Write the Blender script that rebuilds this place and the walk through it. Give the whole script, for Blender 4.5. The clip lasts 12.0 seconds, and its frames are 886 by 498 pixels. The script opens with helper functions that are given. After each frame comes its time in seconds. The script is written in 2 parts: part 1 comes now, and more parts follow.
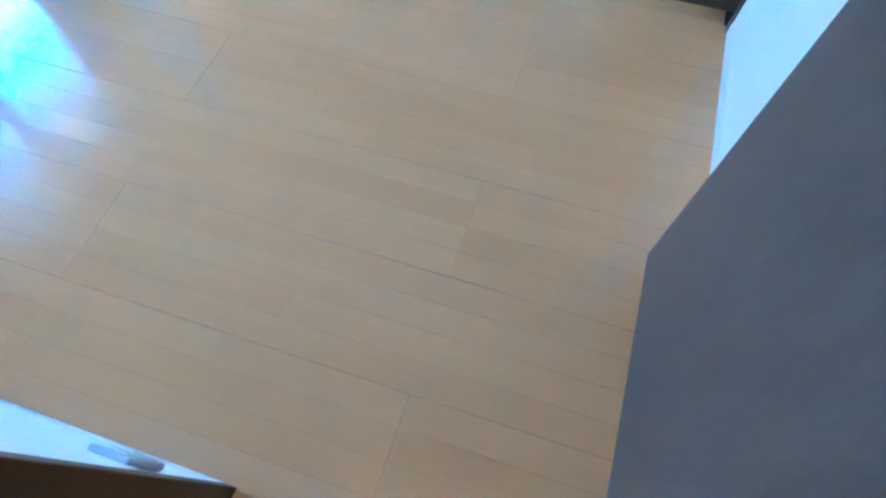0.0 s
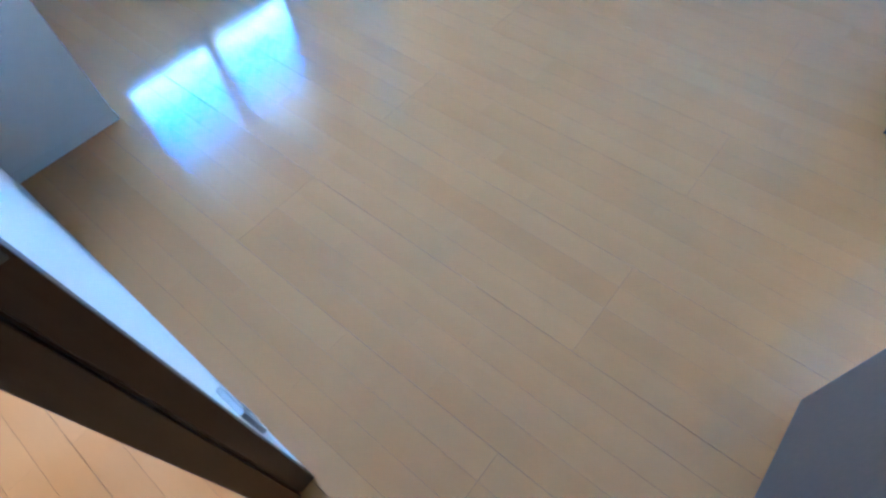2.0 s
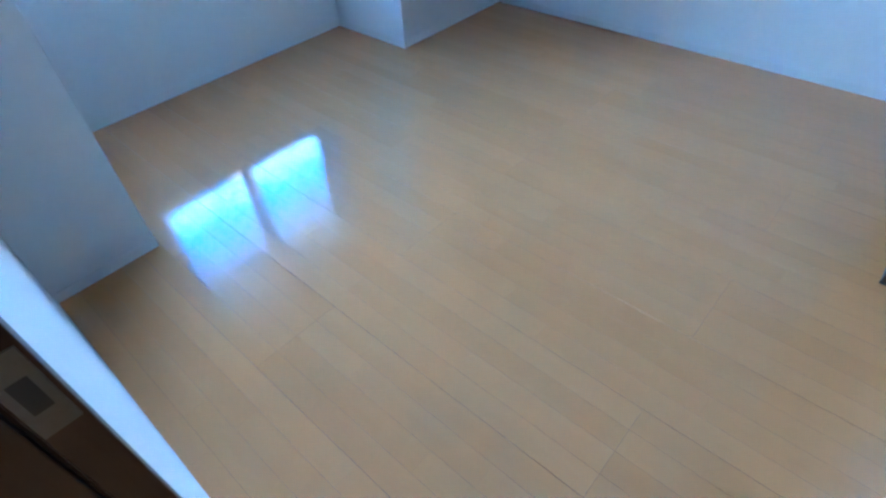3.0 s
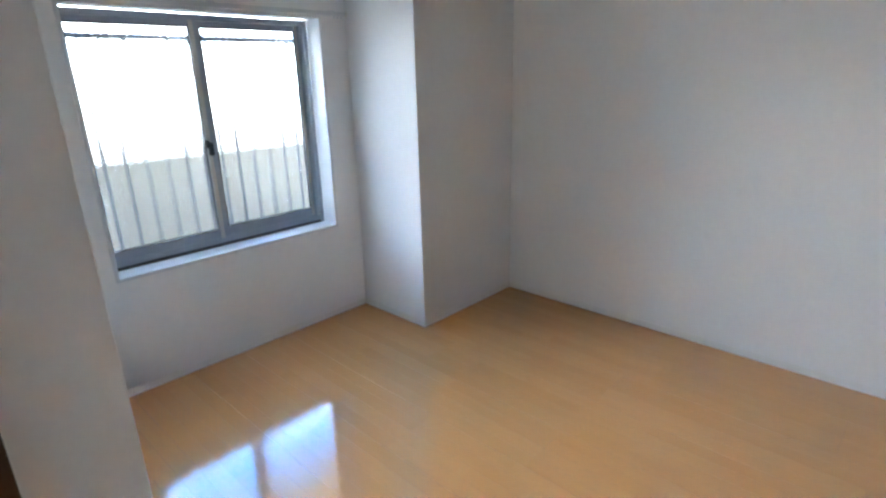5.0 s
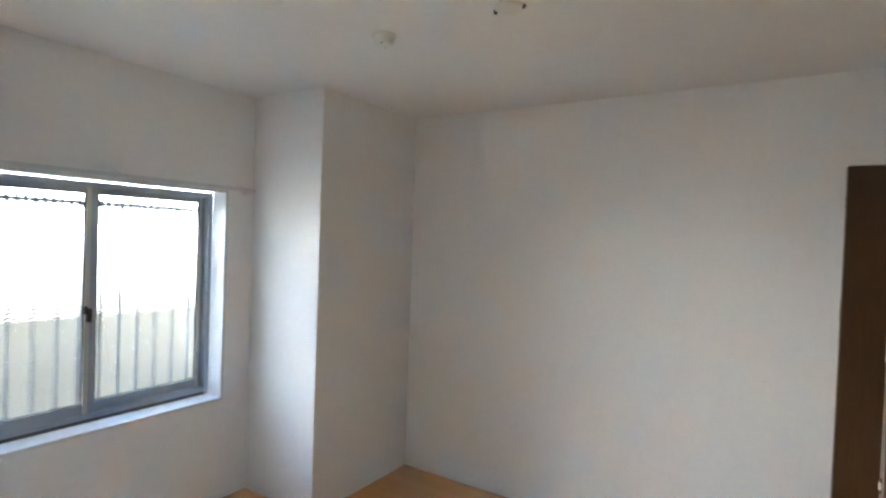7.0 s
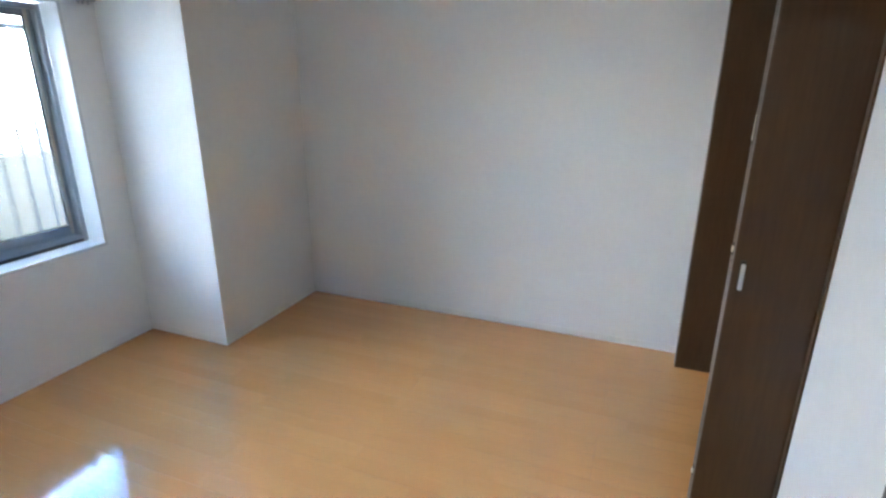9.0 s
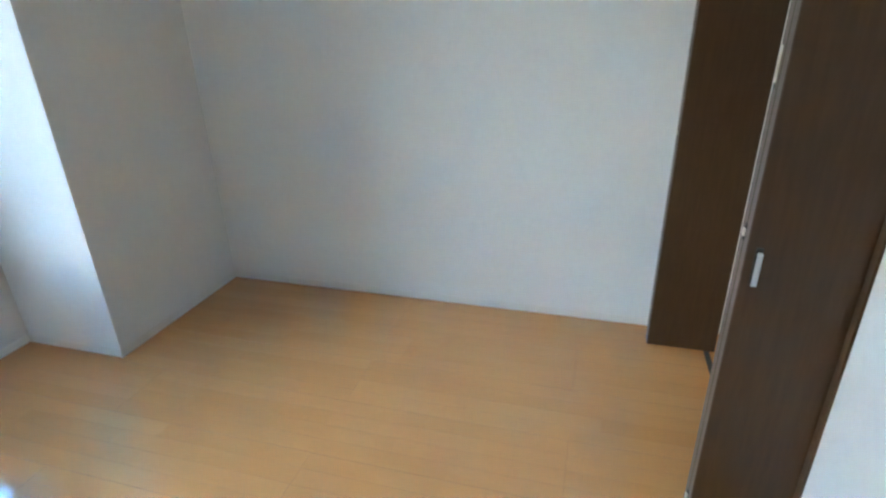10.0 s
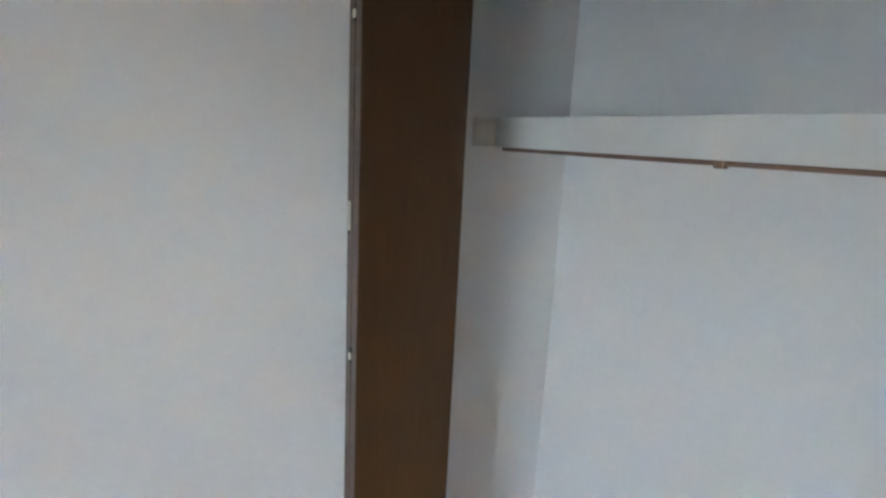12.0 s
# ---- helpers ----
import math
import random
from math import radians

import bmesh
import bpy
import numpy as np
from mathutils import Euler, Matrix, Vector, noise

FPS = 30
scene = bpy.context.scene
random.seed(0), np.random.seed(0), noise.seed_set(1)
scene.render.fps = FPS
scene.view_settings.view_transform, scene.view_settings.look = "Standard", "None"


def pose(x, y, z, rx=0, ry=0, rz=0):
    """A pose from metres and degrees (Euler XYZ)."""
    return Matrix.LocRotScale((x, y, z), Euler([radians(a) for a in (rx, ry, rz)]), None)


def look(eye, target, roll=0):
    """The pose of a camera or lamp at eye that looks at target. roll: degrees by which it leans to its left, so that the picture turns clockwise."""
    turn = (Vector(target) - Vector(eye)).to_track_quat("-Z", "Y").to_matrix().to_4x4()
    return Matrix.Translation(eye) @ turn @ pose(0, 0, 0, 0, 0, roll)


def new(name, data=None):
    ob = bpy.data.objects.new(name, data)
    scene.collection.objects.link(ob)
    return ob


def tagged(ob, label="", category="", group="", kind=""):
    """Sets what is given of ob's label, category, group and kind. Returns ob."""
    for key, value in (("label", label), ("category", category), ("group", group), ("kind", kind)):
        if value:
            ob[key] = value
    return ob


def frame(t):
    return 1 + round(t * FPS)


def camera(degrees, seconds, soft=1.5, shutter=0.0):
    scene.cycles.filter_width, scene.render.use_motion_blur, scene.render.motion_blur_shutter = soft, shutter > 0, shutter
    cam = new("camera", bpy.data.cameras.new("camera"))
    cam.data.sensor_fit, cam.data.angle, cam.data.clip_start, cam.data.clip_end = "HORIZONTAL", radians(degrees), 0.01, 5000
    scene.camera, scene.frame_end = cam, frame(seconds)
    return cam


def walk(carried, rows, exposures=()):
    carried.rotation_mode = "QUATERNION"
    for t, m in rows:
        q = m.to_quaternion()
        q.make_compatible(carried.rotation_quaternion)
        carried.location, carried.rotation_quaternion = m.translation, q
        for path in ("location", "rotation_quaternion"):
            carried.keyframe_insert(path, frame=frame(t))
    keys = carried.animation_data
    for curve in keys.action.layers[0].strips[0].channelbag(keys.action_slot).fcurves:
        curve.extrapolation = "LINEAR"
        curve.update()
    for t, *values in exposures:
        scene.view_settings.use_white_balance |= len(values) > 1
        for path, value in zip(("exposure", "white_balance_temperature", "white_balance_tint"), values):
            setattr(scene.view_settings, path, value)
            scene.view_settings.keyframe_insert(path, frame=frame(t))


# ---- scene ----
cam = camera(79.4, 12.0, soft=2.6)
PATH = [
    (0, (0.085, 0.021, 1.194), (0.932, 0.293, -0.597), 0.1),
    (0.5, (0.081, 0.035, 1.181), (0.821, 0.553, -0.603), -5.3),
    (1, (0.071, 0.034, 1.169), (0.773, 0.667, -0.594), -6.2),
    (1.5, (0.066, 0.036, 1.168), (0.752, 0.702, -0.588), -6.7),
    (2, (0.051, 0.039, 1.203), (0.839, 0.805, -0.468), -5.5),
    (2.5, (0.055, 0.028, 1.236), (0.956, 0.927, -0.307), -5.2),
    (3, (0.047, 0.034, 1.293), (1.067, 1.042, -0.101), -4.0),
    (3.2, (0.045, 0.04, 1.317), (1.107, 1.087, -0.016), -3.6),
    (5, (-0.009, 0.072, 1.495), (1.366, 1.383, 0.871), -1.4),
    (5.5, (-0.018, 0.058, 1.54), (1.415, 1.39, 1.148), -0.2),
    (6, (-0.028, 0.061, 1.522), (1.428, 1.385, 1.384), 0.1),
    (6.5, (-0.034, 0.066, 1.589), (1.489, 1.342, 1.534), 2.2),
    (7, (-0.038, 0.05, 1.588), (1.62, 1.12, 1.548), 2.1),
    (7.1, (-0.038, 0.053, 1.584), (1.656, 1.08, 1.556), 2.5),
    (8.8, (-0.026, 0.068, 1.502), (1.763, 0.798, 0.992), 0.5),
    (9, (-0.01, 0.071, 1.49), (1.755, 0.772, 0.864), 0.2),
    (9.5, (0.152, 0.096, 1.446), (1.888, 0.701, 0.657), -1.1),
    (10, (0.47, 0.159, 1.455), (2.226, 0.678, 0.65), -1.5),
    (10.5, (0.746, 0.242, 1.463), (2.573, 0.55, 0.71), -0.5),
    (10.8, (0.945, 0.301, 1.492), (2.814, 0.388, 0.787), 0.1),
    (11, (1.063, 0.326, 1.499), (2.943, 0.247, 0.82), 0.8),
    (11.4, (1.317, 0.336, 1.506), (3.173, -0.096, 0.9), 1.7),
    (11.5, (1.372, 0.329, 1.511), (3.217, -0.183, 0.932), 2.1),
    (12, (1.62, 0.345, 1.538), (3.266, -0.717, 1.136), 2.8),
]
walk(cam, [(t, look(eye, target, roll)) for t, eye, target, roll in PATH],
     exposures=[(0.0, 1.53, 3740, -7), (0.7, 1.20, 3820, -5), (1.5, 1.33, 3960, -4), (2.5, 1.28, 4000, -2), (3.2, 1.22, 3910, -6), (4.8, 1.16, 6200, 6), (5.5, 1.27, 6200, 7),
                (7.2, 1.28, 6850, 6), (8.8, 1.38, 6150, 5), (9.5, 1.39, 5930, 3), (10.0, 1.41, 5850, -3), (10.5, 1.51, 5950, -4), (11.3, 1.52, 6080, -1), (12.0, 1.29, 6150, 4)])

# ---- world and lights ----
world = bpy.data.worlds.new("World")
scene.world = world
world.use_nodes = True
wn = world.node_tree.nodes
sky = wn.new("ShaderNodeTexSky")
sky.sky_type, sky.sun_disc = "NISHITA", False
sky.sun_elevation, sky.sun_rotation = radians(48), radians(200)
world.node_tree.links.new(sky.outputs[0], wn["Background"].inputs[0])
wn["Background"].inputs[1].default_value = 0.10

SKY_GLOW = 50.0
HALL_WATTS = 16.0

hall_light = bpy.data.lights.new("hall_lamp", "AREA")
hall_light.shape, hall_light.size, hall_light.energy, hall_light.color = "DISK", 0.24, HALL_WATTS, (1.0, 0.79, 0.53)
new("hall_lamp", hall_light).matrix_world = pose(-0.36, 2.3, 2.30)


# ---- materials ----
def node_mat(name):
    m = bpy.data.materials.new(name)
    m.use_nodes = True
    return m, m.node_tree.nodes, m.node_tree.links, m.node_tree.nodes["Principled BSDF"]


def surface(name, dark, light, rough=(0.5, 0.6), stretch=(1, 1, 1), scale=8.0, fine=120.0, bump=0.05, dist=0.002,
            metal=0.0, coat=0.0, per_piece=0.0, big=1.2):
    """A painted, papered, metal or wooden surface: coarse and fine variation, relief and uneven gloss."""
    m, n, l, b = node_mat(name)
    tc = n.new("ShaderNodeTexCoord")
    mp = n.new("ShaderNodeMapping")
    mp.inputs["Scale"].default_value = stretch
    info = n.new("ShaderNodeObjectInfo")
    shift = n.new("ShaderNodeVectorMath")
    shift.operation = "MULTIPLY_ADD"
    comb = n.new("ShaderNodeCombineXYZ")
    for i in range(3):
        l.new(info.outputs["Random"], comb.inputs[i])
    l.new(comb.outputs[0], shift.inputs[0])
    shift.inputs[1].default_value = (13.0, 29.0, 7.0)
    l.new(tc.outputs["Object"], shift.inputs[2])
    l.new(shift.outputs[0], mp.inputs[0])
    n1, n2, n3 = (n.new("ShaderNodeTexNoise") for _ in range(3))
    n1.inputs["Scale"].default_value, n1.inputs["Detail"].default_value = scale, 5
    n2.inputs["Scale"].default_value, n2.inputs["Detail"].default_value = fine, 3
    n3.inputs["Scale"].default_value, n3.inputs["Detail"].default_value = big, 2
    for q in (n1, n2):
        l.new(mp.outputs[0], q.inputs[0])
    l.new(tc.outputs["Object"], n3.inputs[0])
    add = n.new("ShaderNodeMath")
    add.operation = "MULTIPLY_ADD"
    l.new(n2.outputs[0], add.inputs[0])
    add.inputs[1].default_value = 0.32
    l.new(n1.outputs[0], add.inputs[2])
    add2 = n.new("ShaderNodeMath")
    add2.operation = "MULTIPLY_ADD"
    l.new(n3.outputs[0], add2.inputs[0])
    add2.inputs[1].default_value = 0.35
    l.new(add.outputs[0], add2.inputs[2])
    add3 = n.new("ShaderNodeMath")
    add3.operation = "MULTIPLY_ADD"
    l.new(info.outputs["Random"], add3.inputs[0])
    add3.inputs[1].default_value = per_piece
    l.new(add2.outputs[0], add3.inputs[2])
    rng = n.new("ShaderNodeMapRange")
    rng.inputs["From Min"].default_value, rng.inputs["From Max"].default_value = 0.55, 1.25 + per_piece
    l.new(add3.outputs[0], rng.inputs[0])
    mix = n.new("ShaderNodeMix")
    mix.data_type = "RGBA"
    l.new(rng.outputs[0], mix.inputs["Factor"])
    mix.inputs["A"].default_value, mix.inputs["B"].default_value = (*dark, 1), (*light, 1)
    l.new(mix.outputs["Result"], b.inputs["Base Color"])
    rr = n.new("ShaderNodeMapRange")
    rr.inputs["To Min"].default_value, rr.inputs["To Max"].default_value = rough
    l.new(n1.outputs[0], rr.inputs[0])
    l.new(rr.outputs[0], b.inputs["Roughness"])
    bp = n.new("ShaderNodeBump")
    bp.inputs["Strength"].default_value, bp.inputs["Distance"].default_value = bump, dist
    l.new(n2.outputs[0], bp.inputs["Height"])
    l.new(bp.outputs[0], b.inputs["Normal"])
    b.inputs["Metallic"].default_value = metal
    b.inputs["Coat Weight"].default_value = coat
    b.inputs["Coat Roughness"].default_value = 0.08
    return m


WALLPAPER = surface("wallpaper", (0.815, 0.81, 0.797), (0.85, 0.845, 0.83), (0.8, 0.95), scale=30, fine=420, bump=0.12, dist=0.0012)
CEILING = surface("ceiling_paper", (0.76, 0.75, 0.725), (0.80, 0.79, 0.765), (0.85, 0.95), scale=30, fine=380, bump=0.12, dist=0.0012)
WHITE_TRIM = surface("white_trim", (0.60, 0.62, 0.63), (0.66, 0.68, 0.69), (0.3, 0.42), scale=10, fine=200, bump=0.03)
SKIRTING = surface("skirting", (0.79, 0.78, 0.75), (0.83, 0.82, 0.79), (0.45, 0.6), scale=10, fine=200, bump=0.03)
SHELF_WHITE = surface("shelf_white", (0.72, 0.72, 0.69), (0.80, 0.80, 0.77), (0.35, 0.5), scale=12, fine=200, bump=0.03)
FLOOR_WOOD = surface("floor_wood", (0.500, 0.246, 0.089), (0.580, 0.297, 0.114), (0.10, 0.15), stretch=(3, 0.5, 1), scale=3.5, fine=40,
                     bump=0.03, dist=0.0005, per_piece=0.45, coat=0.6)
UNDERFLOOR = surface("underfloor", (0.14, 0.075, 0.035), (0.20, 0.11, 0.05), (0.6, 0.8))
DARK_WOOD = surface("dark_wood", (0.044, 0.0200, 0.0072), (0.064, 0.0315, 0.0122), (0.34, 0.46), stretch=(9, 9, 0.8), scale=9, fine=70, bump=0.08, dist=0.0006)
DOOR_WOOD = surface("door_wood", (0.022, 0.017, 0.014), (0.086, 0.066, 0.054), (0.30, 0.44), stretch=(2.5, 9, 0.9), scale=6, fine=50, bump=0.10, dist=0.0008)
DARK_WOOD.node_tree.nodes["Principled BSDF"].inputs["Specular IOR Level"].default_value = 0.3
EDGE_WOOD = surface("edge_band", (0.058, 0.036, 0.026), (0.092, 0.060, 0.046), (0.4, 0.5), stretch=(8, 8, 0.5), scale=9, fine=60, bump=0.06, dist=0.0005)
ALU = surface("aluminium", (0.25, 0.285, 0.325), (0.32, 0.355, 0.395), (0.32, 0.45), scale=6, fine=150, bump=0.03, metal=0.35)
STEEL = surface("brushed_steel", (0.52, 0.56, 0.62), (0.62, 0.66, 0.72), (0.26, 0.32), stretch=(1, 1, 0.1), scale=20, fine=60, bump=0.01, metal=1.0)
BRASS_GREY = surface("strike_metal", (0.13, 0.112, 0.09), (0.20, 0.175, 0.14), (0.35, 0.5), scale=20, bump=0.03, metal=0.8)
LABEL_INK = surface("label_ink", (0.22, 0.20, 0.17), (0.30, 0.27, 0.23), (0.6, 0.8))
# Black for dark parts, and for shade painted into gaps.
BLACK = surface("black_parts_gap_shade", (0.010, 0.009, 0.008), (0.03, 0.027, 0.024), (0.5, 0.7))
PLASTIC = surface("ivory_plastic", (0.68, 0.66, 0.58), (0.75, 0.73, 0.65), (0.35, 0.5), scale=20, bump=0.02)
GREY_PLASTIC = surface("grey_plastic", (0.55, 0.57, 0.58), (0.66, 0.68, 0.69), (0.35, 0.5), scale=20, bump=0.02)
COPPER = surface("bronze_pipe", (0.20, 0.13, 0.10), (0.32, 0.22, 0.17), (0.25, 0.4), scale=15, bump=0.02, metal=0.8)
CONCRETE = surface("concrete", (0.30, 0.29, 0.27), (0.42, 0.41, 0.38), (0.8, 0.95), scale=5, fine=90, bump=0.2)
PANEL = surface("beige_panel", (0.225, 0.208, 0.172), (0.265, 0.246, 0.205), (0.5, 0.7), scale=4, bump=0.03)
# Paler aluminium tone: the room's reflection on the stiles, put into the colour.
ALU_SHEEN = surface("aluminium_sheen", (0.42, 0.40, 0.36), (0.52, 0.50, 0.45), (0.30, 0.42), stretch=(4, 4, 0.4), scale=6, fine=150, bump=0.03, metal=0.35)
BAR_PAINT = surface("bar_paint", (0.045, 0.055, 0.070), (0.065, 0.078, 0.095), (0.4, 0.55), scale=8, bump=0.04)
FENCE_PAINT = surface("fence_paint", (0.10, 0.105, 0.11), (0.16, 0.165, 0.17), (0.4, 0.55), scale=8, bump=0.04)


def figured_glass(relief):
    """Figured glass with a pressed diamond lattice."""
    m, n, l, b = node_mat("figured_glass" if relief else "plain_glass")
    tc = n.new("ShaderNodeTexCoord")
    waves = []
    for angle in (27, -27):
        mp = n.new("ShaderNodeMapping")
        mp.inputs["Rotation"].default_value = (0, radians(angle), 0)
        l.new(tc.outputs["Object"], mp.inputs[0])
        w = n.new("ShaderNodeTexWave")
        w.bands_direction, w.wave_profile = "Z", "SIN"
        w.inputs["Scale"].default_value, w.inputs["Distortion"].default_value = 19.0, 0.2
        l.new(mp.outputs[0], w.inputs[0])
        waves.append(w)
    mx = n.new("ShaderNodeMath")
    mx.operation = "MAXIMUM"
    l.new(waves[0].outputs["Fac"], mx.inputs[0])
    l.new(waves[1].outputs["Fac"], mx.inputs[1])
    bp = n.new("ShaderNodeBump")
    bp.inputs["Strength"].default_value, bp.inputs["Distance"].default_value = 1.0, 0.0010
    l.new(mx.outputs[0], bp.inputs["Height"])
    if relief:
        l.new(bp.outputs[0], b.inputs["Normal"])
    b.inputs["Base Color"].default_value = (0.97, 0.99, 0.99, 1)
    b.inputs["Transmission Weight"].default_value = 1.0
    b.inputs["Roughness"].default_value = 0.065 if relief else 0.0
    b.inputs["IOR"].default_value = 1.45
    return m


def glow(name, colour, strength):
    m, n, l, b = node_mat(name)
    e = n.new("ShaderNodeEmission")
    e.inputs[0].default_value, e.inputs[1].default_value = (*colour, 1), strength
    l.new(e.outputs[0], n["Material Output"].inputs[0])
    return m


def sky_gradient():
    """Dim white haze low down, an added bright band above it, clear blue higher up."""
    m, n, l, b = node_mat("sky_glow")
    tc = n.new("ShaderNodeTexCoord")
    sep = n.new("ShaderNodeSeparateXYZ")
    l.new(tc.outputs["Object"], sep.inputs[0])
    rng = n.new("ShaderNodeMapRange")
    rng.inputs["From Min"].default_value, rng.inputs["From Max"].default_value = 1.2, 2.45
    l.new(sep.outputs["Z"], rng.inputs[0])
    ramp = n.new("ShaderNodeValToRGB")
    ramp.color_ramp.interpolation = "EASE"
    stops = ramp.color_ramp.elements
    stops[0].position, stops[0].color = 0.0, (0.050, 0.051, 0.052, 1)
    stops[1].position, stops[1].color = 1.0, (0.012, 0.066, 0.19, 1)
    # Bright band added to light the far wall and the closet.
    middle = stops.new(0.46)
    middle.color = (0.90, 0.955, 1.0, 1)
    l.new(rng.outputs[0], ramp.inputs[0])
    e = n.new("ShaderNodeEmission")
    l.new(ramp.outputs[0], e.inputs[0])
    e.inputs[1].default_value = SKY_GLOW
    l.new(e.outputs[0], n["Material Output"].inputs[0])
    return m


GLASS, PLAIN_GLASS = figured_glass(True), figured_glass(False)
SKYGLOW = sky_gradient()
LAMPGLOW = glow("lamp_glow", (1.0, 0.75, 0.45), 3.0)


# ---- mesh helpers ----
def add_box(bm, x0, x1, y0, y1, z0, z1, bevel=0.0, seg=2):
    r = bmesh.ops.create_cube(bm, size=1.0)
    vs = r["verts"]
    bmesh.ops.scale(bm, vec=(x1 - x0, y1 - y0, z1 - z0), verts=vs)
    bmesh.ops.translate(bm, vec=((x0 + x1) / 2, (y0 + y1) / 2, (z0 + z1) / 2), verts=vs)
    if bevel:
        es = list({e for v in vs for e in v.link_edges})
        bmesh.ops.bevel(bm, geom=es, offset=bevel, segments=seg, profile=0.5, affect="EDGES")
    return bm


def box(*a, **k):
    return add_box(bmesh.new(), *a, **k)


def boxes(rows, bevel=0.0):
    bm = bmesh.new()
    for r in rows:
        add_box(bm, *r, bevel=bevel)
    return bm


def tube(r0, r1, length, m, seg=20, bevel=0.0):
    bm = bmesh.new()
    bmesh.ops.create_cone(bm, cap_ends=True, segments=seg, radius1=r0, radius2=r1, depth=length)
    if bevel:
        es = [e for e in bm.edges if len(e.link_faces) == 2 and e.calc_face_angle(0) > 1.0]
        bmesh.ops.bevel(bm, geom=es, offset=bevel, segments=3, profile=0.5, affect="EDGES")
    bmesh.ops.transform(bm, matrix=m, verts=bm.verts)
    return bm


def turned(profile, m, seg=32):
    """A body of revolution about z from (radius, height) pairs."""
    bm = bmesh.new()
    rings = [[bm.verts.new((r * math.cos(2 * math.pi * i / seg), r * math.sin(2 * math.pi * i / seg), z)) for i in range(seg)] for r, z in profile]
    for a, b in zip(rings, rings[1:]):
        for i in range(seg):
            bm.faces.new((a[i], a[(i + 1) % seg], b[(i + 1) % seg], b[i]))
    bm.faces.new(list(reversed(rings[0])))
    bm.faces.new(rings[-1])
    bmesh.ops.recalc_face_normals(bm, faces=bm.faces)
    bmesh.ops.transform(bm, matrix=m, verts=bm.verts)
    return bm


def to_mesh(name, bm, material, smooth=False):
    me = bpy.data.meshes.new(name)
    bm.to_mesh(me)
    bm.free()
    me.materials.append(material)
    if smooth:
        for p in me.polygons:
            p.use_smooth = True
        me.set_sharp_from_angle(angle=radians(35))
    return me


def part(name, bm, material, parent, label="", smooth=False):
    ob = new(name, to_mesh(name, bm, material, smooth))
    ob.parent = parent
    if label:
        ob["label"] = label
    return ob


def structure(name, bm, material, label, category):
    return tagged(new(name, to_mesh(name, bm, material)), label, category, kind="structure")


def thing(name, x, y, z, label, category, group=""):
    ob = new(name)
    ob.empty_display_size = 0.05
    ob.location = (x, y, z)
    return tagged(ob, label, category, group)


# ---- plan ----
XR, YW, YC, YB, H = 2.953, 2.808, -0.412, -0.993, 2.40      # far wall, window wall, closet front, closet back, ceiling
P1X, P1Y, P2X, P2Y = 0.353, 1.787, 2.077, 2.232            # the two columns' room corners
WX0, WX1, WZ0, WZ1 = 0.644, 1.884, 0.609, 1.806             # window opening
DY0, DY1, DH = -0.315, 0.436, 2.02                           # entry opening
CX0, CH = 1.642, 1.975                                       # closet opening
T = 0.082                                                    # thin wall

# ---- structure ----
structure("wall_window", boxes([(-T, WX0 - 0.017, YW, YW + 0.16, 0, H), (WX1 + 0.017, XR + 0.12, YW, YW + 0.16, 0, H),
                                (WX0 - 0.017, WX1 + 0.017, YW, YW + 0.16, 0, WZ0 - 0.019), (WX0 - 0.017, WX1 + 0.017, YW, YW + 0.16, WZ1 + 0.017, H)]),
          WALLPAPER, "white papered wall with the window opening", "wall")
structure("wall_far", box(XR, XR + 0.12, YB - 0.1, YW, 0, H), WALLPAPER, "plain white papered wall running into the closet", "wall")
structure("wall_entry", boxes([(-T, 0, DY1 + 0.03, YW, 0, H), (-T, 0, YC, DY0 - 0.03, 0, H), (-T, 0, DY0 - 0.03, DY1 + 0.03, DH + 0.03, H)]),
          WALLPAPER, "white papered wall with the doorway", "wall")
structure("wall_closet_front", boxes([(-T, CX0, YC - 0.09, YC, 0, H), (CX0, XR, YC - 0.09, YC, CH + 0.03, H)]),
          WALLPAPER, "white papered wall beside and above the closet opening", "wall")
structure("wall_closet_back", box(1.30, XR, YB - 0.1, YB, 0, H), WALLPAPER, "white papered back wall of the closet", "wall")
structure("wall_closet_side", box(1.30, 1.40, YB, YC - 0.09, 0, H), WALLPAPER, "white papered side wall of the closet", "wall")
structure("column_1", box(0, P1X, P1Y, YW, 0, H, bevel=0.003), WALLPAPER, "white papered column in the corner by the window", "column")
structure("column_2", box(P2X, XR, P2Y, YW, 0, H, bevel=0.003), WALLPAPER, "white papered column between window and far wall", "column")
structure("ceiling", box(-1.65, XR + 0.12, YB - 0.1, YW + 0.16, H, H + 0.12), CEILING, "plain off-white papered ceiling", "ceiling")
structure("wall_hall_far", box(-1.65, -1.55, YB - 0.1, YW, 0, H), WALLPAPER, "plain white hallway wall", "wall")
structure("wall_hall_end", box(-1.55, -T, YW - 0.3, YW - 0.2, 0, H), WALLPAPER, "plain white hallway end wall", "wall")
structure("wall_hall_near", box(-1.55, -T, YB - 0.1, YB, 0, H), WALLPAPER, "plain white hallway end wall", "wall")
structure("wall_hall_side", box(-T, 0, YB - 0.1, YC - 0.09, 0, H), WALLPAPER, "plain white hallway side wall", "wall")
floor = structure("floor", box(-1.65, XR + 0.12, YB - 0.1, YW + 0.16, -0.10, -0.0035), UNDERFLOOR, "light maple strip flooring with a glossy coat", "floor")

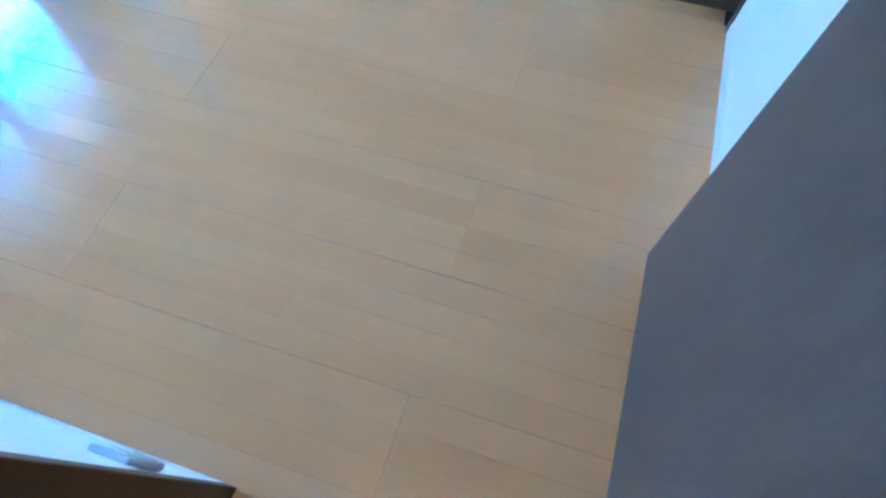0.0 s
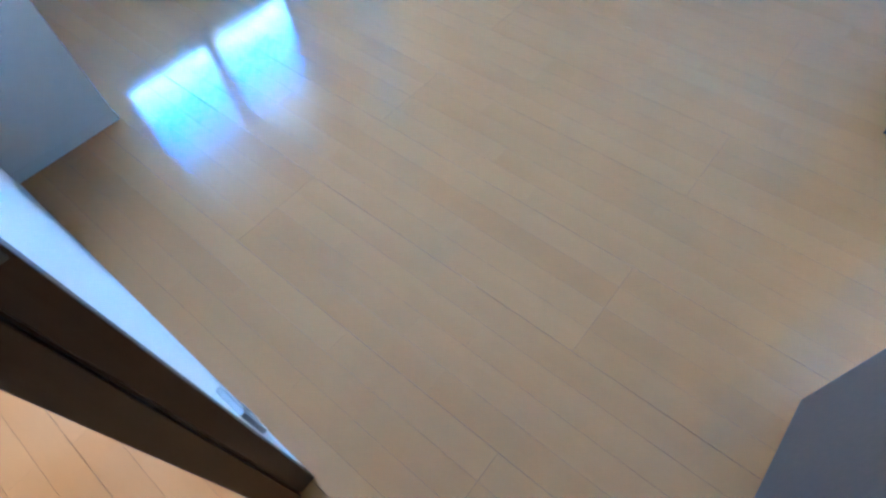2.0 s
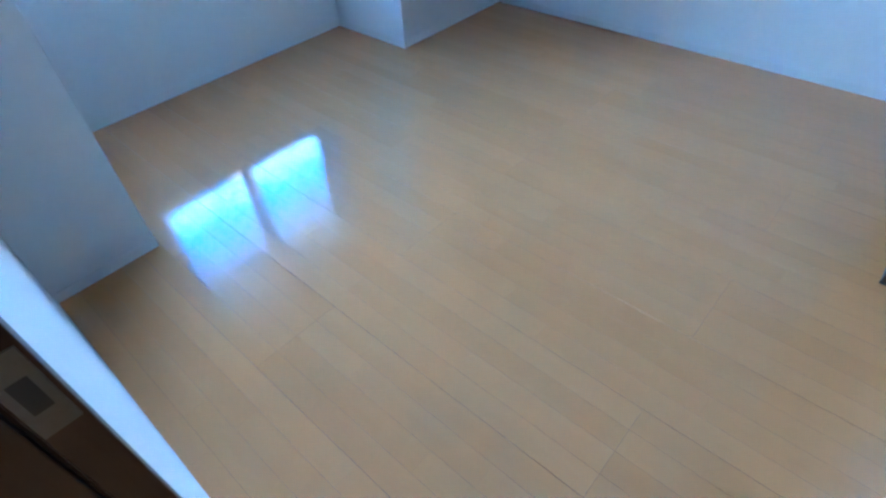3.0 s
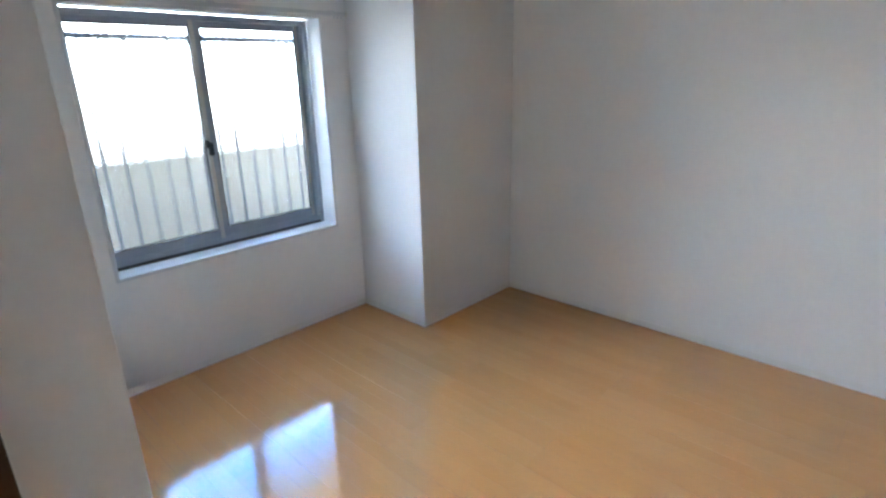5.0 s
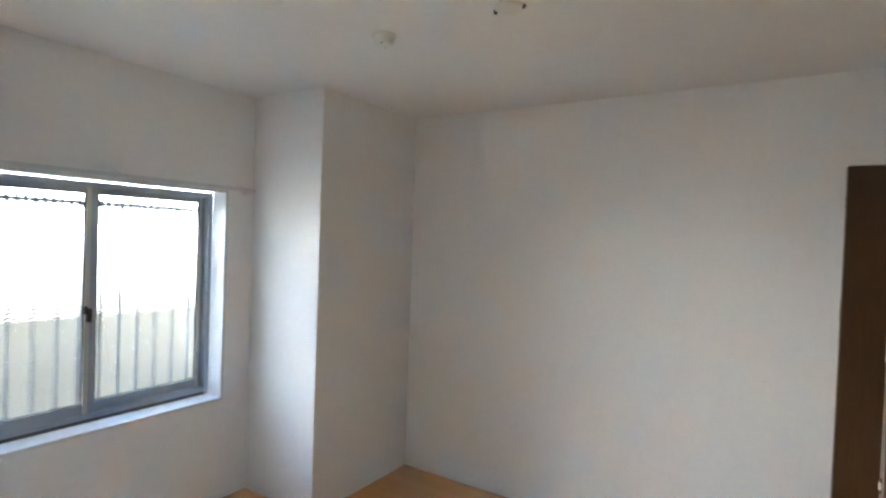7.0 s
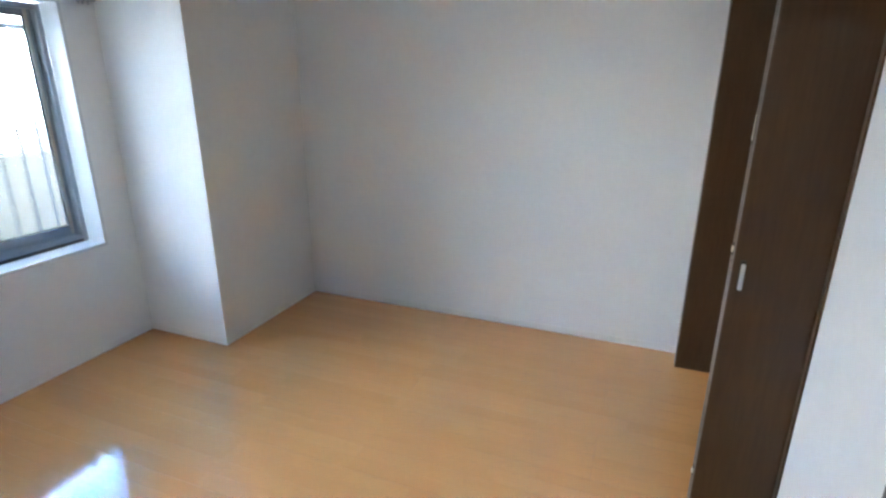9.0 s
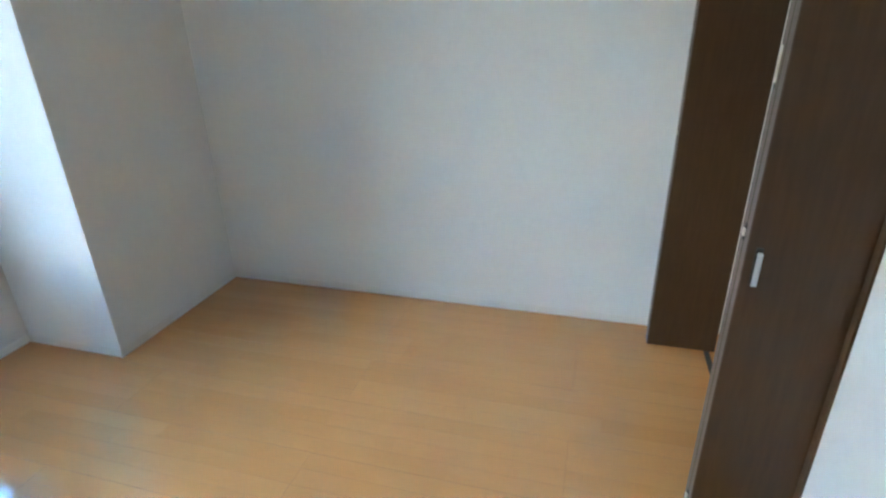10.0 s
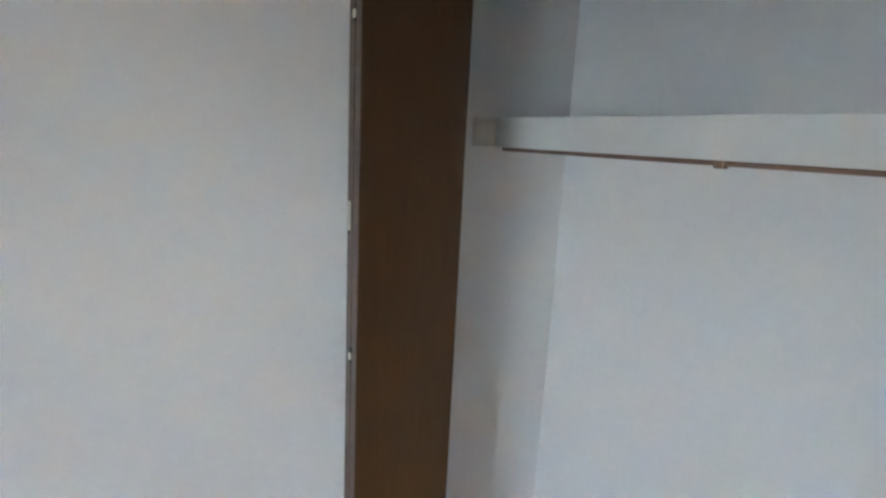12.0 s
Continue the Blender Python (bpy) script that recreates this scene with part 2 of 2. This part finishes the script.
# low white skirting strips along the walls
BASE_H, BASE_T = 0.040, 0.0025
for k, (x0, x1, y0, y1) in enumerate([
        (XR - BASE_T, XR, YB + BASE_T, P2Y - BASE_T), (P2X - BASE_T, XR, P2Y - BASE_T, P2Y), (P2X - BASE_T, P2X, P2Y, YW - BASE_T),
        (P1X, P2X, YW - BASE_T, YW), (P1X, P1X + BASE_T, P1Y, YW - BASE_T), (BASE_T, P1X + BASE_T, P1Y - BASE_T, P1Y),
        (0, BASE_T, DY1 + 0.031, P1Y), (0.0, CX0 - 0.001, YC, YC + BASE_T), (1.40, XR, YB, YB + BASE_T)]):
    structure("baseboard_%d" % (k + 1), box(x0, x1, y0, y1, 0.0005, BASE_H, bevel=0.001, seg=1), SKIRTING, "low off-white vinyl skirting strip", "baseboard")

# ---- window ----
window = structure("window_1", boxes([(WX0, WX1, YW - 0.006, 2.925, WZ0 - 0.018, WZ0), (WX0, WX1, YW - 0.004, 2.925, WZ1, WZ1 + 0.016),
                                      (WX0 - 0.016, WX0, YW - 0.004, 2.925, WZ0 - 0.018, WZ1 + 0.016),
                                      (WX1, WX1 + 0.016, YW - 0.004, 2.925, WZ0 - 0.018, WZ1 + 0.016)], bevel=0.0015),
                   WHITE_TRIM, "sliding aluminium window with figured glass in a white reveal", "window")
fx0, fx1, fz0, fz1 = WX0 + 0.001, WX1 - 0.001, WZ0 + 0.001, WZ1 - 0.001
# Lower half of the frame member, black to paint the shade above the sill.
part("bottom_track", box(fx0 + 0.018, fx1 - 0.026, 2.930, 3.00, fz0, fz0 + 0.0155), BLACK, window, "sliding track, black for the shade in its gap")
part("window_frame", boxes([(fx0 + 0.018, fx1 - 0.026, 2.928, 3.00, fz0 + 0.016, fz0 + 0.030), (fx0, fx1, 2.926, 3.00, fz1 - 0.030, fz1),
                            (fx0, fx0 + 0.018, 2.926, 3.00, fz0, fz1 - 0.030), (fx1 - 0.026, fx1, 2.926, 3.00, fz0, fz1 - 0.030)], bevel=0.002),
     ALU, window, "grey aluminium frame")
part("sill_rail", boxes([(fx0 + 0.018, fx1 - 0.026, 2.932, 2.936, fz0 + 0.030, fz0 + 0.046), (fx0 + 0.018, fx1 - 0.026, 2.962, 2.966, fz0 + 0.030, fz0 + 0.046)]),
     ALU, window)


def sash(x0, x1, y0, y1, stile_l, stile_r):
    z0, z1 = fz0 + 0.034, fz1 - 0.026
    s = part("sash", boxes([(x0, x0 + stile_l, y0, y1, z0, z1), (x1 - stile_r, x1, y0, y1, z0, z1),
                            (x0 + stile_l, x1 - stile_r, y0, y1, z0, z0 + 0.058), (x0 + stile_l, x1 - stile_r, y0, y1, z1 - 0.032, z1)], bevel=0.002),
             ALU, window, "sliding aluminium sash")
    ym = (y0 + y1) / 2
    pane = part("pane", box(x0 + stile_l - 0.004, x1 - stile_r + 0.004, ym - 0.002, ym + 0.002, z0 + 0.054, z1 - 0.028), GLASS, s, "diamond-figured glass pane")
    pane.data.materials.append(PLAIN_GLASS)
    for poly in pane.data.polygons:
        poly.material_index = 0 if poly.normal.y < -0.5 else 1
    pane.visible_shadow = False
    # Lighter strip painted on for the stile face catching the room's light.
    part("stile_trim", box(x1 - stile_r + 0.001, x1 - stile_r * 0.58, y0 - 0.004, y0, z0 + 0.001, z1 - 0.001, bevel=0.001, seg=1), ALU_SHEEN, s, "pale strip for the sheen along the stile")
    part("gasket", boxes([(x0 + stile_l, x1 - stile_r, y0 + 0.004, ym - 0.003, z0 + 0.058, z0 + 0.064), (x0 + stile_l, x1 - stile_r, y0 + 0.004, ym - 0.003, z1 - 0.038, z1 - 0.032),
                          (x0 + stile_l, x0 + stile_l + 0.006, y0 + 0.004, ym - 0.003, z0 + 0.064, z1 - 0.038), (x1 - stile_r - 0.006, x1 - stile_r, y0 + 0.004, ym - 0.003, z0 + 0.064, z1 - 0.038)]),
         BLACK, s)
    return s


left_sash = sash(fx0 + 0.012, 1.262, 2.936, 2.962, 0.016, 0.055)
sash(1.225, fx1 - 0.020, 2.967, 2.993, 0.050, 0.040)
lock = part("lock", box(1.212, 1.236, 2.916, 2.936, 1.110, 1.178, bevel=0.004), BLACK, window, "dark crescent window lock")
part("lever", box(1.196, 1.214, 2.908, 2.922, 1.150, 1.192, bevel=0.005), BLACK, lock)

# curtain rail above the window
rail = thing("curtain_rail", 1.35, 2.77, 1.83, "white metal curtain rail above the window", "curtain rail")
def local(bm, ob):
    bmesh.ops.translate(bm, vec=-ob.location, verts=bm.verts)
    return bm
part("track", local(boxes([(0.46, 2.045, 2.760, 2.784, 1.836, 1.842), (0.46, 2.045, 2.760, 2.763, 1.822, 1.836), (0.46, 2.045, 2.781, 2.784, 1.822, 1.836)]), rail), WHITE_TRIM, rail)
part("end_cap", local(box(2.045, 2.053, 2.757, 2.787, 1.818, 1.845, bevel=0.003), rail), PLASTIC, rail)
for bx in (0.60, 1.26, 1.95):
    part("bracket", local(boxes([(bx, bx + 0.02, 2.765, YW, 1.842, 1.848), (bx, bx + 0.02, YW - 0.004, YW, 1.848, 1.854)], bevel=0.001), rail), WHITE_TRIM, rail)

for rx in (1.972, 1.995, 2.022):
    part("runner", local(box(rx - 0.004, rx + 0.004, 2.766, 2.778, 1.806, 1.824, bevel=0.002), rail), GREY_PLASTIC, rail)

# ---- outside the window ----
# Unseen slab, added for the fence to stand on.
structure("balcony_floor", box(-2.0, 6.0, YW + 0.16, 4.2, -0.25, -0.12), CONCRETE, "unseen concrete floor added under the fence", "floor")
# Unseen overhang, kept to trim the high sky from the floor reflection.
structure("balcony_ceiling", box(-2.0, 6.0, YW + 0.16, 4.22, 2.24, 2.40), CONCRETE, "unseen concrete overhang that cuts off the high sky", "ceiling")
# Unseen walls added left and right to keep oblique daylight off the far wall.
structure("balcony_side_1", box(-0.32, -0.17, YW + 0.16, 4.2, -0.12, 2.24), CONCRETE, "unseen plain concrete wall added to block sideways daylight", "wall")
structure("balcony_side_2", box(3.60, 3.75, YW + 0.16, 4.2, -0.12, 2.24), CONCRETE, "unseen plain concrete wall added to block sideways daylight", "wall")
structure("backdrop", box(-2.6, 6.4, 5.40, 5.42, 0.0, 3.8), SKYGLOW, "glowing hazy white sky with an added bright band", "sky")
fence = thing("boundary_fence", 1.6, 4.00, -0.12, "plain beige panel fence standing outside the window", "fence")
part("panel", local(box(0.0, 3.2, 4.050, 4.056, -0.12, 1.06), fence), PANEL, fence, "beige fence panel")
for px in (0.05, 3.15):
    part("post", local(box(px - 0.02, px + 0.02, 4.00, 4.048, -0.12, 1.06, bevel=0.003), fence), FENCE_PAINT, fence)

grille = thing("window_grille", 1.25, 3.10, 0.50, "grey metal window grille of upright bars outside the glass", "window grille")
for rz, rh in ((0.490, 0.018), (1.682, 0.042)):
    part("rail", local(box(0.55, 1.99, 3.100, 3.118, rz, rz + rh, bevel=0.002), grille), BAR_PAINT, grille)
for i in range(14):
    gx = 0.5612 + 0.0996 * i
    part("bar", local(box(gx - 0.006, gx + 0.006, 3.106, 3.118, 0.508, 1.682, bevel=0.0015), grille), BAR_PAINT, grille)
    part("bolt", local(tube(0.010, 0.007, 0.012, pose(gx, 3.100, 1.700, 90, 0, 0), seg=10), grille), BAR_PAINT, grille, smooth=True)
for bx in (0.55, 1.96):
    for rz, rh in ((0.490, 0.018), (1.682, 0.042)):
        part("wall_arm", local(box(bx, bx + 0.03, YW + 0.16, 3.100, rz, rz + rh, bevel=0.002), grille), BAR_PAINT, grille)

# ---- entry door ----
frame_d = structure("doorframe_1", boxes([
    (-0.036, 0.002, DY1, DY1 + 0.030, 0, DH + 0.030), (-0.086, -0.040, DY1 - 0.006, DY1 + 0.030, 0, DH + 0.030), (-0.042, -0.034, DY1 + 0.004, DY1 + 0.028, 0, DH),
    (-0.036, 0.002, DY0 - 0.030, DY0, 0, DH + 0.030), (-0.086, -0.040, DY0 - 0.030, DY0 + 0.006, 0, DH + 0.030),
    (-0.036, 0.002, DY0, DY1, DH, DH + 0.030), (-0.086, -0.040, DY0 + 0.006, DY1 - 0.006, DH - 0.006, DH + 0.030)], bevel=0.002),
    DARK_WOOD, "dark brown wooden door frame", "door frame")
strike = part("strike_plate", box(-0.034, -0.002, DY1 - 0.0015, DY1 + 0.001, 0.885, 0.985, bevel=0.0006, seg=1), BRASS_GREY, frame_d, "dull metal strike plate")
part("strike_hole", box(-0.026, -0.010, DY1 - 0.0022, DY1, 0.915, 0.955), BLACK, strike)

door = thing("entry_door", 0.004, -0.30, 0.0, "dark grey-brown wood-grain entry door standing open", "door")
part("leaf", local(box(0.004, 0.788, -0.318, -0.284, 0.010, 2.010, bevel=0.0015), door), DOOR_WOOD, door)
for hz in (0.25, 1.75):
    part("hinge", local(tube(0.006, 0.006, 0.09, pose(0.012, -0.322, hz)), door), STEEL, door, "steel hinge", smooth=True)

# electric outlet low on the wall
outlet = thing("wall_outlet", 0, 0.536, 0.26, "white double power outlet plate low on the wall", "outlet")
part("plate", local(box(0.0, 0.012, 0.500, 0.572, 0.200, 0.320, bevel=0.004, seg=3), outlet), GREY_PLASTIC, outlet)
for oz in (0.235, 0.285):
    sk = part("socket", local(box(0.011, 0.0145, 0.517, 0.555, oz - 0.018, oz + 0.018, bevel=0.003), outlet), PLASTIC, outlet)
    for oy in (0.530, 0.542):
        part("slot", local(box(0.0142, 0.0149, oy - 0.001, oy + 0.001, oz - 0.006, oz + 0.006), outlet), BLACK, sk)

# ---- closet ----
structure("closet_frame", boxes([(CX0, CX0 + 0.026, YC - 0.095, YC + 0.006, 0, CH + 0.03), (CX0 + 0.026, XR, YC - 0.095, YC + 0.006, CH, CH + 0.03)], bevel=0.0015),
          DARK_WOOD, "dark brown wooden closet frame", "closet frame")
structure("floor_track", boxes([(CX0 + 0.03, XR - 0.002, -0.424, -0.400, -0.003, 0.0035)]), BLACK, "black closet door track set in the floor", "track")


def panel_pair(x0, y_front, depth, low):
    """Two folded door panels side by side, hanging to the height low over the floor."""
    th, slit = 0.0313, 0.0036
    ob = thing("folding_door", x0 + th, y_front - depth, 0.01, "dark brown wood-grain folding closet door, folded open", "folding door", "closet folding doors")
    for k in range(2):
        a = x0 + k * (th + slit)
        p = part("panel", local(box(a, a + th, y_front - depth, y_front - 0.002, low, 1.952, bevel=0.001, seg=1), ob), DARK_WOOD, ob)
        part("edge_band", local(box(a + 0.001, a + th - 0.001, y_front - 0.002, y_front, low + 0.001, 1.951), ob), EDGE_WOOD, p, "lighter brown edge band")
    gap = x0 + th + slit / 2
    # Black filler strip paints the shade in the slit between the panels.
    part("shadow_gap", local(box(gap - 0.0017, gap + 0.0017, y_front - 0.03, y_front - 0.004, 0.02, 1.95), ob), BLACK, ob)
    for hz in (0.20, 1.00, 1.80):
        h = part("hinge", local(box(gap - 0.005, gap + 0.005, y_front - 0.004, y_front + 0.003, hz - 0.020, hz + 0.020, bevel=0.001), ob), BLACK, ob, "small folding hinge")
        part("hinge_clip", local(box(gap - 0.0055, gap + 0.0035, y_front + 0.001, y_front + 0.006, hz - 0.010, hz + 0.008, bevel=0.001), ob), PLASTIC, h)
    far = x0 + th + slit
    lp = part("latch_plate", local(box(far + 0.0055, far + 0.0235, y_front - 0.001, y_front + 0.0020, 1.300, 1.386, bevel=0.0012), ob), BRASS_GREY, ob, "dull grey latch plate")
    part("label", local(box(far + 0.0075, far + 0.0215, y_front + 0.001, y_front + 0.0026, 1.314, 1.384, bevel=0.0004, seg=1), ob), PLASTIC, lp, "ivory paper label")
    for bx, z0, z1 in ((0.0105, 1.330, 1.372), (0.0150, 1.326, 1.352), (0.0150, 1.357, 1.366), (0.0185, 1.372, 1.380)):
        part("print_bar", local(box(far + bx, far + bx + 0.0014, y_front + 0.002, y_front + 0.0029, z0, z1), ob), LABEL_INK, lp)
    part("latch_tip", local(box(far + 0.0095, far + 0.0195, y_front + 0.001, y_front + 0.0030, 1.3025, 1.3115, bevel=0.0005, seg=1), ob), BLACK, lp)
    return ob


door_b = panel_pair(1.672, -0.175, 0.262, 0.050)
door_a = panel_pair(2.754, -0.150, 0.290, 0.018)


def ridge_bar(profile, z0, z1):
    """A straight pull: a ridged profile drawn upright."""
    bm = bmesh.new()
    ends = [[bm.verts.new((x, y, z)) for x, y in profile] for z in (z0, z1)]
    n = len(profile)
    for i in range(n):
        bm.faces.new((ends[0][i], ends[0][(i + 1) % n], ends[1][(i + 1) % n], ends[1][i]))
    bm.faces.new(list(reversed(ends[0])))
    bm.faces.new(ends[1])
    bmesh.ops.recalc_face_normals(bm, faces=bm.faces)
    return bm


handle = part("handle", local(ridge_bar([(1.667, -0.2055), (1.660, -0.2075), (1.655, -0.2055), (1.658, -0.2015), (1.655, -0.1975), (1.660, -0.1955), (1.667, -0.1975)],
                                        0.889, 0.966), door_b), STEEL, door_b, "brushed steel pull handle")
part("handle_base", local(box(1.667, 1.6725, -0.2085, -0.1945, 0.890, 0.976, bevel=0.001), door_b), BLACK, handle)

shelf = thing("closet_shelf", 2.2, -0.8, 1.56, "white closet shelf with a deep front board", "shelf")
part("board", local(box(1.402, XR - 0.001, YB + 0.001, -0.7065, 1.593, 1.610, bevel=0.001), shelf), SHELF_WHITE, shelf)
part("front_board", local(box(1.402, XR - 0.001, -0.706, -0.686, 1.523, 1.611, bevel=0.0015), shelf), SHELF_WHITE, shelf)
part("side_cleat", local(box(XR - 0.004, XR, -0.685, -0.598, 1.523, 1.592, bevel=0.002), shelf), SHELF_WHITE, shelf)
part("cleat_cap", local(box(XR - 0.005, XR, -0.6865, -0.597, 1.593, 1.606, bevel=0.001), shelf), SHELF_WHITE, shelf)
pipe = thing("hanging_pipe", 2.2, -0.72, 1.52, "thin bronze hanging pipe under the closet shelf", "clothes rail")
part("pipe", local(tube(0.0072, 0.0072, XR - 1.402 - 0.004, pose(2.177, -0.722, 1.519, 0, 90, 0)), pipe), COPPER, pipe, smooth=True)
part("bracket", local(box(2.235, 2.257, -0.733, -0.711, 1.5065, 1.592, bevel=0.003), pipe), COPPER, pipe)

# ---- ceiling fittings ----
sock = thing("ceiling_socket", 1.642, 1.457, H, "off-white round ceiling lamp socket", "ceiling socket")
part("body", turned([(0.050, 0.0), (0.050, -0.008), (0.044, -0.012), (0.040, -0.030), (0.034, -0.040), (0.020, -0.044)], Matrix()), PLASTIC, sock, smooth=True)
for a in (25, 205):
    part("slot", box(0.020, 0.034, -0.002, 0.002, -0.0425, -0.0385), BLACK, sock).matrix_local = pose(0, 0, 0, 0, 0, a)
rose = thing("ceiling_rose", 1.640, 0.895, H, "flat off-white ceiling rose with two dark screws", "ceiling rose")
part("base", turned([(0.052, 0.0), (0.052, -0.007), (0.046, -0.012), (0.030, -0.013)], Matrix()), PLASTIC, rose, smooth=True)
for sy in (-0.050, 0.058):
    part("screw", turned([(0.007, 0.0), (0.007, -0.010), (0.004, -0.013)], pose(0.008, sy, 0), seg=12), BLACK, rose, smooth=True)

hl = thing("ceiling_light", -0.36, 2.3, H, "round warm hallway ceiling light", "ceiling light")
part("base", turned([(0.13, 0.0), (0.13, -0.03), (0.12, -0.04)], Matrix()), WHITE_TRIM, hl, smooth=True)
part("diffuser", turned([(0.118, -0.041), (0.115, -0.06), (0.09, -0.08), (0.03, -0.088)], Matrix()), LAMPGLOW, hl, smooth=True)

# ---- strip flooring ----
STRIP, BOARD0 = 0.0735, 0.288


def strip_mesh(length, left_edge, right_edge, near_end, far_end):
    """One flooring strip, long sides chamfered; the edges and ends of a board have the wider joint."""
    gl, gr = (0.0005 if left_edge else 0.0002), (0.0005 if right_edge else 0.0002)
    end_gap = (0.0004 if near_end else 0.0001, 0.0004 if far_end else 0.0001)
    c = 0.0001
    w, l = STRIP / 2, length / 2
    prof = [(-w + gl, -0.003), (-w + gl, -c), (-w + gl + c, 0.0), (w - gr - c, 0.0), (w - gr, -c), (w - gr, -0.003)]
    bm = bmesh.new()
    ends = [[bm.verts.new((x, s * (l - end_gap[s > 0]), z)) for x, z in prof] for s in (-1, 1)]
    for i in range(5):
        bm.faces.new((ends[0][i], ends[0][i + 1], ends[1][i + 1], ends[1][i]))
    bm.faces.new(list(ends[0]))
    bm.faces.new(list(reversed(ends[1])))
    bmesh.ops.recalc_face_normals(bm, faces=bm.faces)
    me = to_mesh("strip", bm, FLOOR_WOOD)
    me.materials.append(UNDERFLOOR)
    for poly in me.polygons:
        poly.material_index = 0 if poly.normal.z > 0.9 else 1
    return me


STRIPS = {}


def lay(x0, x1, y0, y1, joint, rnd, parent):
    k0 = math.floor((x0 - BOARD0) / STRIP)
    k1 = math.ceil((x1 - BOARD0) / STRIP)
    for k in range(k0, k1):
        xc = BOARD0 + (k + 0.5) * STRIP
        if xc - STRIP / 2 < x0 - 0.06 or xc + STRIP / 2 > x1 + 0.06:
            continue
        board = (k // 4)
        y, near_end = y0, False
        step = joint + (0.0 if board % 2 == 0 else 0.9)
        while y < y1 - 0.01:
            length = rnd.choice((0.46, 0.62, 0.78, 0.92))
            end, far_end = min(y + length, y1), False
            for cut in (step - 1.8, step, step + 1.8):
                if y + 0.02 < cut < end + 0.12:
                    end, far_end = cut, True
            key = (round(end - y, 3), k % 4 == 0, k % 4 == 3, near_end, far_end)
            if key not in STRIPS:
                STRIPS[key] = strip_mesh(*key)
            ob = new("plank", STRIPS[key])
            ob.parent = parent
            ob.location = (xc, (y + end) / 2, 0.0)
            y, near_end = end, far_end


rnd = random.Random(4)
lay(0.0, XR, YC, YW, 1.063, rnd, floor)
lay(1.45, XR, YB, YC, 1.063, rnd, floor)
lay(-1.55, 0.0, YB, YW - 0.2, 0.3, rnd, floor)
